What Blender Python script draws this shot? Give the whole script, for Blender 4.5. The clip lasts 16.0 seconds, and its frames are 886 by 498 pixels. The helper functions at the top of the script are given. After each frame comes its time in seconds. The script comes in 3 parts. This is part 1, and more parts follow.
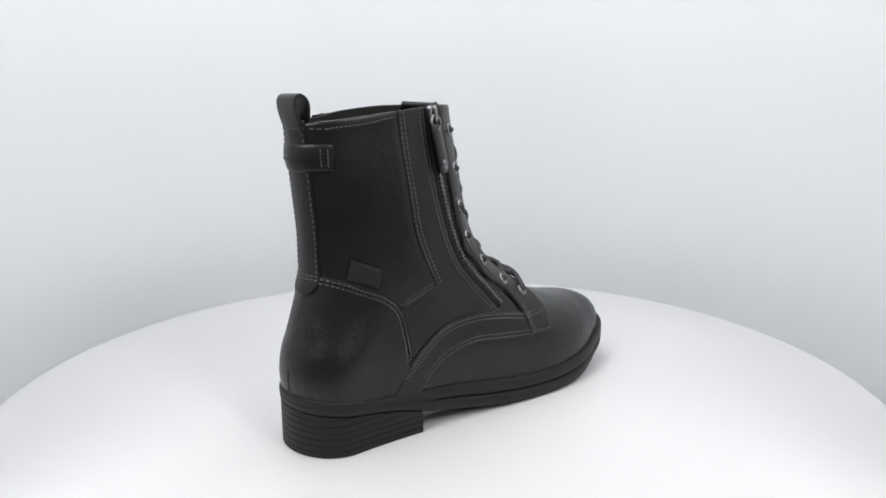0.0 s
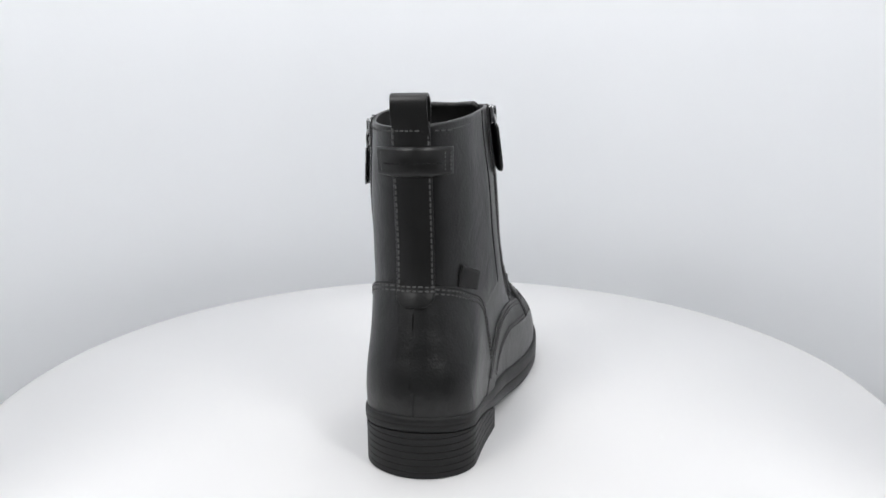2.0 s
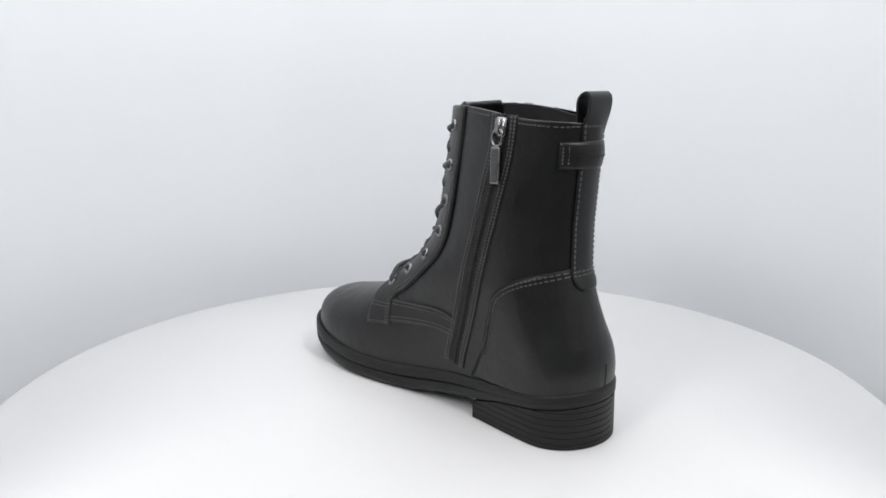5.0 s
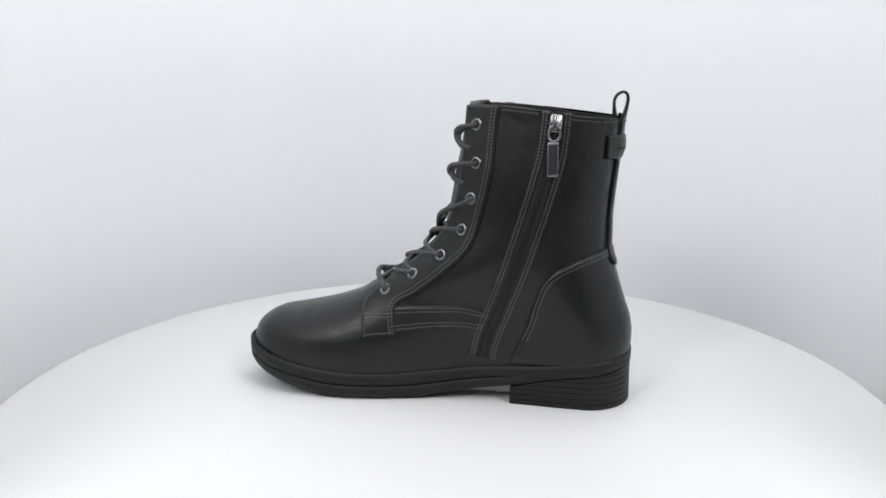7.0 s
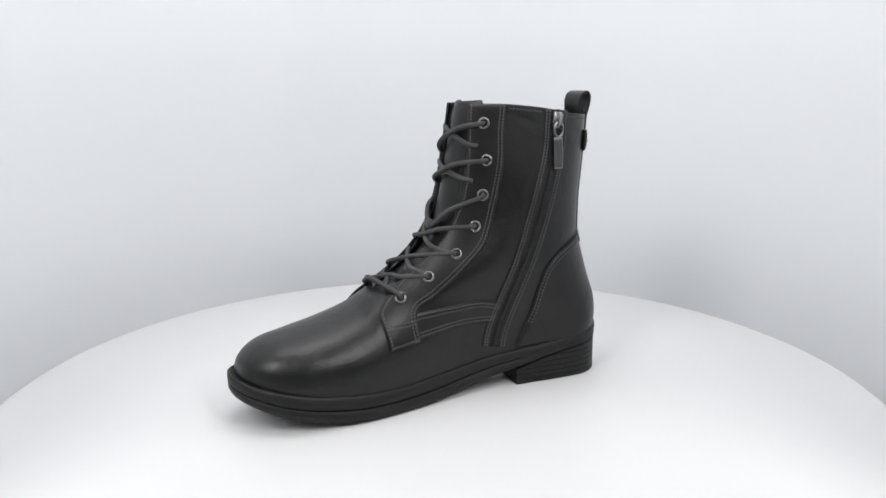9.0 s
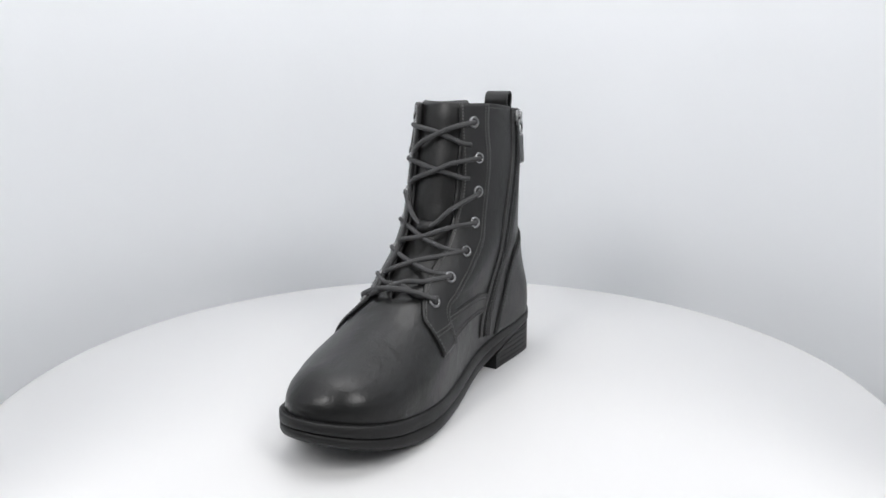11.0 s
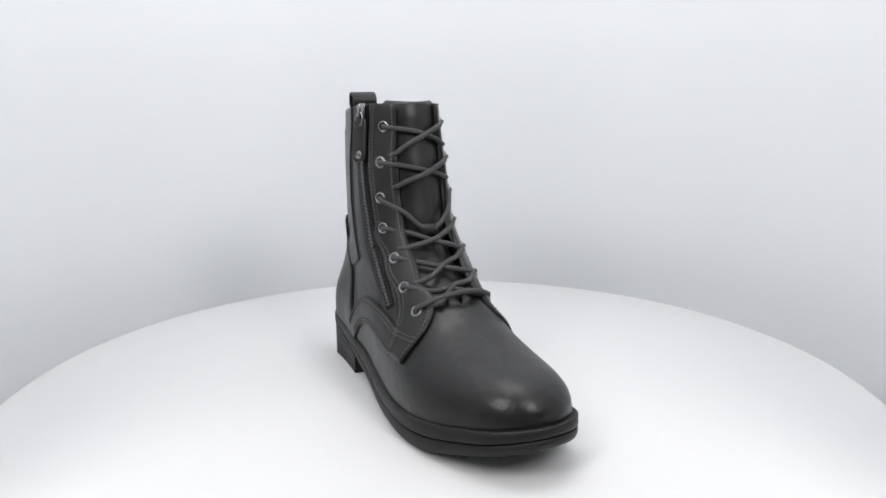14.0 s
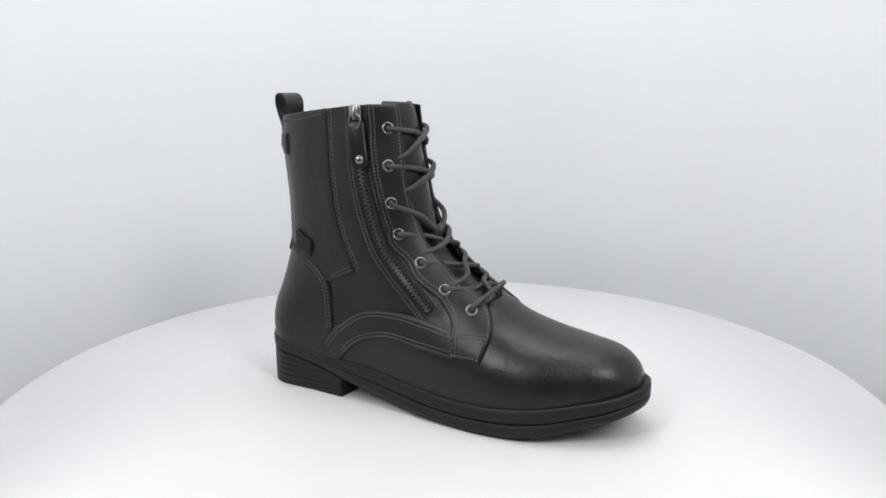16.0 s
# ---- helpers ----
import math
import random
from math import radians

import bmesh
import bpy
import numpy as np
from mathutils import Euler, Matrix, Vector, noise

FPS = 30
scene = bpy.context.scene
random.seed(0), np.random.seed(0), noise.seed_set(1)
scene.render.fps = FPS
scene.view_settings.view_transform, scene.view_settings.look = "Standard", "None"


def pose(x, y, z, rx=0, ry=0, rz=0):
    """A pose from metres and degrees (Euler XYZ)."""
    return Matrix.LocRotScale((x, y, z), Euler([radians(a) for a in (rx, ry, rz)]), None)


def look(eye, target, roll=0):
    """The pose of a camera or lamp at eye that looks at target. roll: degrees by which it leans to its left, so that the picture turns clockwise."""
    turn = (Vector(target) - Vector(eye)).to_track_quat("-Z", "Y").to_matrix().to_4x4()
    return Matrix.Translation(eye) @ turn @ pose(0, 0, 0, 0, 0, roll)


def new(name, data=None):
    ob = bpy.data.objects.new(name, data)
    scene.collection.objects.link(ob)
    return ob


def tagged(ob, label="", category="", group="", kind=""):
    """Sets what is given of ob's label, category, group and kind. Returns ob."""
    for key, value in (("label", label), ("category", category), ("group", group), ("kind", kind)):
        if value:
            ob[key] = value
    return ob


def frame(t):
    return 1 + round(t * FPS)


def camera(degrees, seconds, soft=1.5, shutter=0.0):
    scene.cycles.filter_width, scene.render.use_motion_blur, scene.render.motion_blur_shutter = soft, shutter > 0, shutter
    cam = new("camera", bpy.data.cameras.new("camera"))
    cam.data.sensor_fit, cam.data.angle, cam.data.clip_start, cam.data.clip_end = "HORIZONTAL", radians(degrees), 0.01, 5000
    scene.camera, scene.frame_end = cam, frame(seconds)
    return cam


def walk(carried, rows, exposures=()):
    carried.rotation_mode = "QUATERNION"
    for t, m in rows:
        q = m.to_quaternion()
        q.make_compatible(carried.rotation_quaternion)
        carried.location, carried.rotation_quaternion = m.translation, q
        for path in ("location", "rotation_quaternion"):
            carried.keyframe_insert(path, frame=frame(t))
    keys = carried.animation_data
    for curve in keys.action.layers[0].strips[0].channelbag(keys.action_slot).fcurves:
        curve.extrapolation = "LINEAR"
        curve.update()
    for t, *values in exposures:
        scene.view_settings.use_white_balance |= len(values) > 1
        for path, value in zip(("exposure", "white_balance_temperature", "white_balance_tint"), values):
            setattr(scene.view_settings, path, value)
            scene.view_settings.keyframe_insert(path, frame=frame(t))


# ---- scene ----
K = 0.0095                      # metres to one unit of the boot's pattern
cam = camera(61.0, 16.0, soft=1.6)
EYE = Vector((0, -53.53, 22.117)) * K
AIM = Vector((math.sin(radians(0.0822)) * math.cos(radians(12.007)), math.cos(radians(0.0822)) * math.cos(radians(12.007)), -math.sin(radians(12.007))))
walk(cam, [(0, look(EYE, EYE + AIM, -0.43)), (16, look(EYE, EYE + AIM, -0.43))])

# ---- light ----
scene.view_settings.exposure = 0.0
world = bpy.data.worlds.new("studio_air")
world.use_nodes = True
world.node_tree.nodes["Background"].inputs[0].default_value = (0.94, 0.97, 1, 1)
world.node_tree.nodes["Background"].inputs[1].default_value = 0.2
scene.world = world


def area_lamp(name, eye, target, size_x, size_y, power, colour):
    data = bpy.data.lights.new(name, "AREA")
    data.shape, data.size, data.size_y, data.energy, data.color = "RECTANGLE", size_x, size_y, power, colour
    ob = new(name, data)
    ob.matrix_basis = look(eye, target)
    return ob


for x in (-0.26, 0.26):
    area_lamp("tent_light", (x * 0.58, 0.02, 1.12), (x * 0.58, 0.1, 0), 0.16, 0.44, 1.8, (1, 0.99, 0.985))
    # unseen fill pair, added to light the backdrop more evenly
    area_lamp("front_fill", (x * 1.6, -0.58, 0.72), (-x * 0.9, 0.28, 0.03), 0.22, 0.46, 3.7, (1, 0.99, 0.985))


# ---- materials ----
def material(name, colour, rough=0.5, metal=0.0, grain=0.0, scale=900.0, relief=0.1, mottle=0.15, distance=0.0004, spec=0.5, big=40.0, wrinkle=0.0):
    m = bpy.data.materials.new(name)
    m.use_nodes = True
    n, link = m.node_tree.nodes, m.node_tree.links.new
    b = n["Principled BSDF"]
    b.inputs["Roughness"].default_value, b.inputs["Metallic"].default_value = rough, metal
    b.inputs["Specular IOR Level"].default_value = spec
    where = n.new("ShaderNodeTexCoord")
    cloud = n.new("ShaderNodeTexNoise")
    cloud.inputs["Scale"].default_value, cloud.inputs["Detail"].default_value = big, 5
    link(where.outputs["Object"], cloud.inputs["Vector"])
    ramp = n.new("ShaderNodeValToRGB")
    for e, f in zip(ramp.color_ramp.elements, (1 - mottle, 1 + mottle)):
        e.color = (*[min(1, c * f) for c in colour], 1)
    ramp.color_ramp.elements[0].position, ramp.color_ramp.elements[1].position = 0.3, 0.7
    link(cloud.outputs["Fac"], ramp.inputs["Fac"])
    link(ramp.outputs["Color"], b.inputs["Base Color"])
    spread = n.new("ShaderNodeMapRange")
    spread.inputs["To Min"].default_value, spread.inputs["To Max"].default_value = rough * 0.78, min(1, rough * 1.22)
    link(cloud.outputs["Fac"], spread.inputs["Value"])
    link(spread.outputs["Result"], b.inputs["Roughness"])
    if relief:
        cells = n.new("ShaderNodeTexVoronoi")
        cells.feature = "SMOOTH_F1"
        cells.inputs["Scale"].default_value = scale
        fine = n.new("ShaderNodeTexNoise")
        fine.inputs["Scale"].default_value, fine.inputs["Detail"].default_value = scale * 0.6, 4
        add = n.new("ShaderNodeMath")
        link(where.outputs["Object"], cells.inputs["Vector"])
        link(where.outputs["Object"], fine.inputs["Vector"])
        link(cells.outputs["Distance"], add.inputs[0])
        link(fine.outputs["Fac"], add.inputs[1])
        if wrinkle:
            broad = n.new("ShaderNodeTexNoise")
            broad.inputs["Scale"].default_value, broad.inputs["Detail"].default_value, broad.inputs["Distortion"].default_value = 55, 3, 0.6
            fold = n.new("ShaderNodeMath")
            fold.operation = "MULTIPLY_ADD"
            fold.inputs[1].default_value = wrinkle
            link(where.outputs["Object"], broad.inputs["Vector"])
            link(broad.outputs["Fac"], fold.inputs[0])
            link(add.outputs[0], fold.inputs[2])
            add = fold
        bump = n.new("ShaderNodeBump")
        bump.inputs["Strength"].default_value, bump.inputs["Distance"].default_value = relief, distance
        link(add.outputs[0], bump.inputs["Height"])
        link(bump.outputs["Normal"], b.inputs["Normal"])
    return m


LEATHER = material("black_leather", (0.006, 0.0061, 0.0063), 0.34, spec=0.41, scale=1000, relief=0.21, mottle=0.2, wrinkle=8.0)
STRAP_LEATHER = material("black_strap_leather", (0.0075, 0.0075, 0.0076), 0.38, spec=0.37, scale=1000, relief=0.14, mottle=0.22, wrinkle=6.0)
LINING = material("black_lining", (0.006, 0.006, 0.0065), 0.85, scale=1500, relief=0.3)
RUBBER = material("black_rubber", (0.008, 0.008, 0.0083), 0.5, spec=0.3, scale=1500, relief=0.15)
HEEL_STACK = material("black_heel_stack", (0.008, 0.008, 0.0083), 0.5, spec=0.3, scale=1200, relief=0.15)
CORD = material("black_lace_cord", (0.04, 0.04, 0.042), 0.7, scale=2200, relief=0.6, mottle=0.25)
THREAD = material("charcoal_thread", (0.066, 0.066, 0.066), 0.7, scale=3000, relief=0.3, mottle=0.3)
METAL = material("gunmetal", (0.24, 0.24, 0.245), 0.28, 1.0, relief=0.0, mottle=0.1)
BRIGHT_METAL = material("polished_zip_metal", (0.25, 0.25, 0.255), 0.26, 1.0, relief=0.0, mottle=0.1)
DARK_METAL = material("dark_gunmetal", (0.1, 0.1, 0.103), 0.35, 1.0, relief=0.0, mottle=0.1)
ZIP_METAL = material("zip_teeth_metal", (0.19, 0.19, 0.195), 0.3, 1.0, relief=0.0, mottle=0.1)
COIL = material("black_zip_coil", (0.014, 0.014, 0.0145), 0.42, relief=0.0)
NYLON = material("black_zip_tape", (0.004, 0.004, 0.0044), 0.8, scale=2500, relief=0.5)
TABLE_WHITE = material("white_table_laminate", (0.66, 0.66, 0.664), 0.45, scale=400, relief=0.02, mottle=0.006, big=6)
TENT_WHITE = material("white_backdrop_vinyl", (0.9, 0.915, 0.935), 0.8, scale=300, relief=0.02, mottle=0.006, big=4)


# ---- small builders ----
def finish(name, bm, mat, parent=None, label="", smooth=True):
    bmesh.ops.recalc_face_normals(bm, faces=bm.faces)
    me = bpy.data.meshes.new(name)
    bm.to_mesh(me)
    bm.free()
    if smooth:
        me.polygons.foreach_set("use_smooth", [True] * len(me.polygons))
    me.materials.append(mat)
    ob = new(name, me)
    if parent:
        ob.parent = parent
    return tagged(ob, label)


def grid_mesh(bm, rows, close=False):
    vs = [[bm.verts.new(p) for p in r] for r in rows]
    for a, b in zip(vs, vs[1:]):
        for i in range(len(a) - (0 if close else 1)):
            j = (i + 1) % len(a)
            bm.faces.new((a[i], a[j], b[j], b[i]))
    return vs


def revolve(bm, profile, n=96, centre=(0, 0)):
    return grid_mesh(bm, [[(centre[0] + r * math.cos(2 * math.pi * k / n), centre[1] + r * math.sin(2 * math.pi * k / n), z) for k in range(n)] for r, z in profile], True)


# ---- setting: white table and the tent round it ----
CENTRE = (-0.0029, 0.007)
bm = bmesh.new()
R = 0.3056
vs = revolve(bm, [(0.0001, 0), (0.1, 0), (0.2, 0), (R - 0.004, 0), (R - 0.0012, -0.0008), (R, -0.004), (R, -0.018), (R - 0.003, -0.021), (0.12, -0.021), (0.0001, -0.021)], 192, CENTRE)
table = tagged(finish("round_table", bm, TABLE_WHITE), "smooth white round display table top", "table", kind="structure")
bm = bmesh.new()
revolve(bm, [(0.06, -0.021), (0.05, -0.03), (0.05, -0.56), (0.07, -0.575), (0.16, -0.58)], 64, CENTRE)
finish("table_pedestal", bm, TABLE_WHITE, table)
TENT, OPEN = 0.4, radians(48)


def tent_sheet(profile, n=96):
    """A curved sheet round the table, open towards the camera's side."""
    rows = []
    for r, z in profile:
        rows.append([(r * math.cos(a), 0.01 + r * math.sin(a), z) for a in [-math.pi / 2 + OPEN + (2 * math.pi - 2 * OPEN) * k / n for k in range(n + 1)]])
    bm = bmesh.new()
    grid_mesh(bm, rows)
    return bm


wall = finish("backdrop", tent_sheet([(0.03, -0.585), (0.25, -0.585), (0.33, -0.575), (0.375, -0.53), (TENT, -0.45), (TENT, -0.1)] + [(TENT - 0.046 * (3 * q * q - 2 * q ** 3), -0.02 + 0.44 * q) for q in [k / 12 for k in range(13)]]
                                 + [(TENT - 0.046, 0.9), (TENT - 0.05, 1.26), (TENT - 0.07, 1.32)]), TENT_WHITE)
tagged(wall, "seamless white curved studio backdrop round the table", "backdrop", kind="structure")
bm = bmesh.new()
revolve(bm, [(TENT - 0.07, 1.32), (0.2, 1.35), (0.0001, 1.35)], 96, (0, 0.01))
tagged(finish("ceiling", bm, TENT_WHITE), "white studio tent ceiling", "ceiling", kind="structure")
bm = bmesh.new()
grid_mesh(bm, [[(x, y, -0.6) for x in (-3, 0, 3)] for y in (-3, 0, 3)])
tagged(finish("floor", bm, material("grey_studio_floor", (0.12, 0.12, 0.12), 0.6, scale=60, relief=0.05)), "plain grey studio floor", "floor", kind="structure")


# ---- the boot's form: x to the instep side, -y to the toe, z up, in pattern units ----
def table_at(rows, q):
    """A smooth curve through (q, value) rows."""
    q = min(max(q, rows[0][0]), rows[-1][0])
    i = 0
    while i < len(rows) - 2 and q > rows[i + 1][0]:
        i += 1
    (a, va), (b, vb) = rows[i], rows[i + 1]
    t = (q - a) / (b - a)
    sa = (vb - rows[i - 1][1]) / (b - rows[i - 1][0]) if i else (vb - va) / (b - a)
    sb = (rows[i + 2][1] - va) / (rows[i + 2][0] - a) if i + 2 < len(rows) else (vb - va) / (b - a)
    d = (vb - va) / (b - a)
    sa = 0 if sa * d <= 0 else math.copysign(min(abs(sa), 3 * abs(d)), d)
    sb = 0 if sb * d <= 0 else math.copysign(min(abs(sb), 3 * abs(d)), d)
    h = b - a
    return va * (1 + 2 * t) * (1 - t) ** 2 + sa * h * t * (1 - t) ** 2 + vb * t * t * (3 - 2 * t) + sb * h * t * t * (t - 1)


def ease(a, b, q):
    t = min(max((q - a) / (b - a), 0), 1)
    return t * t * (3 - 2 * t)


FRONT = [(1.0, -14.9), (2.4, -15.12), (3.2, -15.17), (3.9, -15.1), (4.7, -14.85), (5.4, -14.15), (5.9, -13.05), (6.18, -11.4), (6.56, -9.4), (6.97, -7.9), (7.5, -6.5), (8.0, -5.7),
         (9.0, -4.0), (10.6, -2.0), (12.5, -0.6), (14.6, 0.1), (17.0, 0.55), (19.8, 1.1), (22, 1.4)]
BACK = [(1.0, 13.0), (3.5, 13.4), (4.6, 13.5), (5.9, 13.35), (7.1, 12.95), (8.9, 12.4), (11.0, 11.85), (13.3, 11.85), (16.1, 12.1), (18.9, 12.4), (20.4, 12.5), (22, 12.6)]
WELT = [(-15.8, 4.0), (-14, 3.52), (-12, 3.05), (-10, 2.65), (-7, 2.25), (-4, 2.12), (0, 2.4), (3, 2.72), (5, 2.85), (8, 3.05), (12, 3.5), (13.9, 3.75)]
SOLE_OUT = [(-12, 4.3), (-10, 4.75), (-8, 5.05), (-6, 5.15), (-3, 4.9), (0, 4.45), (3, 4.0), (6, 3.75), (9, 3.5), (13.9, 3.4)]
SOLE_IN = [(-12, 4.4), (-10, 4.55), (-8, 4.65), (-6, 4.55), (-3, 4.05), (0, 3.5), (3, 3.2), (6, 3.3), (9, 3.5), (13.9, 3.6)]
CREST = [(y, z) for z, y in FRONT[3:]]


def front(z):
    return table_at(FRONT, z)


def back(z):
    return table_at(BACK, z)


def toe_round(side, d):
    """How the plan narrows towards the toe tip, d behind it: the outer side tapers longer."""
    q = min(max(d, 0) / (8.2 if side < 0 else 5.2), 1)
    return math.sqrt(1 - (1 - q) ** (2.6 if side < 0 else 2.1))


def half(side, y, z):
    """Half width of the upper at y, z on the outer (-1) or the instep (1) side."""
    yf, yb = front(z), back(z)
    if y <= yf or y >= yb:
        return 0.0
    foot = table_at(SOLE_OUT if side < 0 else SOLE_IN, y) - 0.2
    k = ease(4.2, 10.5, z)
    shaft = 3.62 + 0.12 * math.sin((z - 9) * 0.35) - 0.16 * ease(16, 20, z)
    wide = foot * (1 - k) + shaft * k
    if side < 0:
        wide -= 0.55 * ease(3, 8.5, y) * ease(5, 10, z)
    rb = 2.7 + 3.3 * ease(4, 11, z) if side < 0 else 3.1 + 2.0 * ease(4, 11, z)
    qb = min((yb - y) / rb, 1)
    wide *= math.sqrt(1 - (1 - qb) ** 2)
    qs = min((y - yf) / (6.0 if side < 0 else 6.0 + 1.5 * ease(9.5, 13, z)), 1)
    slice_ = math.sqrt(1 - (1 - qs) ** 2)
    if z > 10.0:
        return wide * slice_
    base = table_at(WELT, y) - 0.5
    top = table_at(CREST, y) if y > -15 else 3.9
    hh = min(max((z - base) / max(top - base, 0.1), 0), 1)
    arch = (1 - hh ** (2.9 if side < 0 else 3.2)) ** (1 / 2.2)
    plan = toe_round(side, y - front(min(z, 3.6)))
    k = ease(7.0, 10.0, z)
    return wide * (arch * plan * (1 - k) + slice_ * k)


def skin(side, y, z, off=0.0):
    """A point of the upper's side, lifted off it."""
    w = half(side, y, z)
    if off == 0:
        return Vector((side * w, y, z))
    e = 0.06
    gy = (half(side, y + e, z) - half(side, y - e, z)) / (2 * e)
    gz = (half(side, y, z + e) - half(side, y, z - e)) / (2 * e)
    n = Vector((side, -gy, -gz)).normalized()
    return Vector((side * w, y, z)) + n * off


def rear(x, z, off=0.0):
    """A point of the upper's back at x, z."""
    side = 1 if x > 0 else -1
    lo, hi = back(z) - 6, back(z)
    for _ in range(30):
        mid = (lo + hi) / 2
        lo, hi = (mid, hi) if half(side, mid, z) > abs(x) else (lo, mid)
    p = Vector((x, lo, z))
    if off:
        e = 0.08
        g = (half(side, lo - e, z) - half(side, min(lo + e, hi), z)) / (2 * e) if abs(x) > 0.3 else 8
        n = Vector((side * (1 if abs(x) > 0.3 else abs(x) / 0.3), max(g, 0.2), 0)).normalized()
        p += n * off
    return p


def top_line(y):
    return table_at([(1, 21.1), (4, 21.05), (7, 20.7), (9, 20.3), (12.6, 19.88)], y)


def smooth_path(pts, n):
    """n + 1 points along a smooth curve through pts, at even steps of length."""
    pts = [Vector(p) for p in pts]
    if len(pts) == 2:
        return [pts[0].lerp(pts[1], i / n) for i in range(n + 1)]
    ext = [2 * pts[0] - pts[1], *pts, 2 * pts[-1] - pts[-2]]
    fine = []
    for i in range(1, len(ext) - 2):
        a, b, c, d = ext[i - 1:i + 3]
        for s in range(12):
            t = s / 12
            fine.append(0.5 * (2 * b + (c - a) * t + (2 * a - 5 * b + 4 * c - d) * t * t + (3 * b - a - 3 * c + d) * t ** 3))
    fine.append(pts[-1])
    run = [0]
    for a, b in zip(fine, fine[1:]):
        run.append(run[-1] + (b - a).length)
    out, j = [], 0
    for i in range(n + 1):
        want = run[-1] * i / n
        while j < len(fine) - 2 and run[j + 1] < want:
            j += 1
        out.append(fine[j].lerp(fine[j + 1], min(1, (want - run[j]) / max(run[j + 1] - run[j], 1e-9))))
    return out


# ---- the boot ----
SHIFT = Vector((-1.1, 0, 0))
boot = new("ankle_boot")
tagged(boot, "black leather lace-up ankle boot with side zips on white table", "boot")


def put(points):
    """From the pattern to the boot as it stands, a little turned and tilted on its sole."""
    out = []
    for p in points:
        x, y, z = p + SHIFT
        lift = ease(0, 3, z)
        out.append(Vector((0.9967 * x + 0.0048 * y + 0.0035 * z - 0.064, 1.0018 * y - 0.0155 * x - 0.004 * z + 0.059, 1.0034 * z + (0.0196 * y - 0.0064 * x - 0.11) * lift)) * K)
    return out


def sheet(name, rows, mat, parent, label="", close=False):
    bm = bmesh.new()
    grid_mesh(bm, [put(r) for r in rows], close)
    bmesh.ops.remove_doubles(bm, verts=bm.verts, dist=1e-6)
    return finish(name, bm, mat, parent, label)


def level_rows():
    zs, z = [1.6], 1.6
    while z < 20.35:
        step = 0.03 if 5.6 < z < 7.1 else 0.1 if 4 < z < 8 else 0.25
        z = min(z + step, 20.35)
        zs.append(z)
    return zs


def upper_loop(z):
    """One level of the upper, from the outer front edge round the back to the instep front edge."""
    yf, yb = front(z), back(z)
    gap, mix = 1.75 * ease(8.5, 9.4, z), ease(7.4, 8.6, z)
    n, pts = 48, []
    for side in (-1, 1):
        start = yf
        while gap > 0 and half(side, start, z) < gap:
            start += 0.02
        arc = []
        for i in range(n + 1):
            a = i / n
            y = start + (yb - start) * ((0.5 - 0.5 * math.cos(math.pi * a)) * (1 - mix) + math.sin(math.pi / 2 * a) * mix)
            zz = max(z, table_at(WELT, y) - 0.35)
            if z > 15:
                zz = 15 + (z - 15) / (20.35 - 15) * (top_line(y) - 15)
            arc.append(Vector((side * half(side, y, min(z, 22)), y, zz)))
        pts += arc if side < 0 else arc[::-1][1:]
    return pts


def upper():
    ob = sheet("upper", [upper_loop(z) for z in level_rows()], LEATHER, boot, "smooth black leather upper with a round toe")
    ob.data.materials.append(LINING)
    thick = ob.modifiers.new("thickness", "SOLIDIFY")
    thick.thickness, thick.offset, thick.material_offset, thick.material_offset_rim = 0.22 * K, -1, 1, 0


upper()


# sole and heel
def outline(grow, n=72):
    """The sole's outline in plan, from the toe tip round the outer side."""
    pts = []
    for side in (-1, 1):
        row = []
        for i in range(n + 1):
            y = -15.55 + 29.2 * (0.5 - 0.5 * math.cos(math.pi * i / n))
            w = table_at(SOLE_OUT if side < 0 else SOLE_IN, y)
            qb = min((13.65 - y) / (2.8 if side < 0 else 3.2), 1)
            w *= toe_round(side, y + 15.55) * math.sqrt(max(0, 1 - (1 - qb) ** 2))
            row.append((side * w, y))
        pts += row if side < 0 else row[::-1][1:-1]
    out = []
    m = len(pts)
    for i, (x, y) in enumerate(pts):
        (xa, ya), (xb, yb) = pts[i - 1], pts[(i + 1) % m]
        t = Vector((xb - xa, yb - ya)).normalized()
        nrm = Vector((-t.y, t.x))
        if nrm.dot(Vector((x, y + 1))) < 0:
            nrm = -nrm
        out.append((x + nrm.x * grow, y + nrm.y * grow))
    return out


BOTTOM = [(-15.9, 2.65), (-15, 2.25), (-13.4, 1.55), (-11.7, 0.9), (-9, 0.18), (-7, 0.0), (-4, 0.0), (-2, 0.08), (-0.6, 0.2), (2, 0.62), (5, 1.15), (8, 1.9), (13.9, 2.7)]


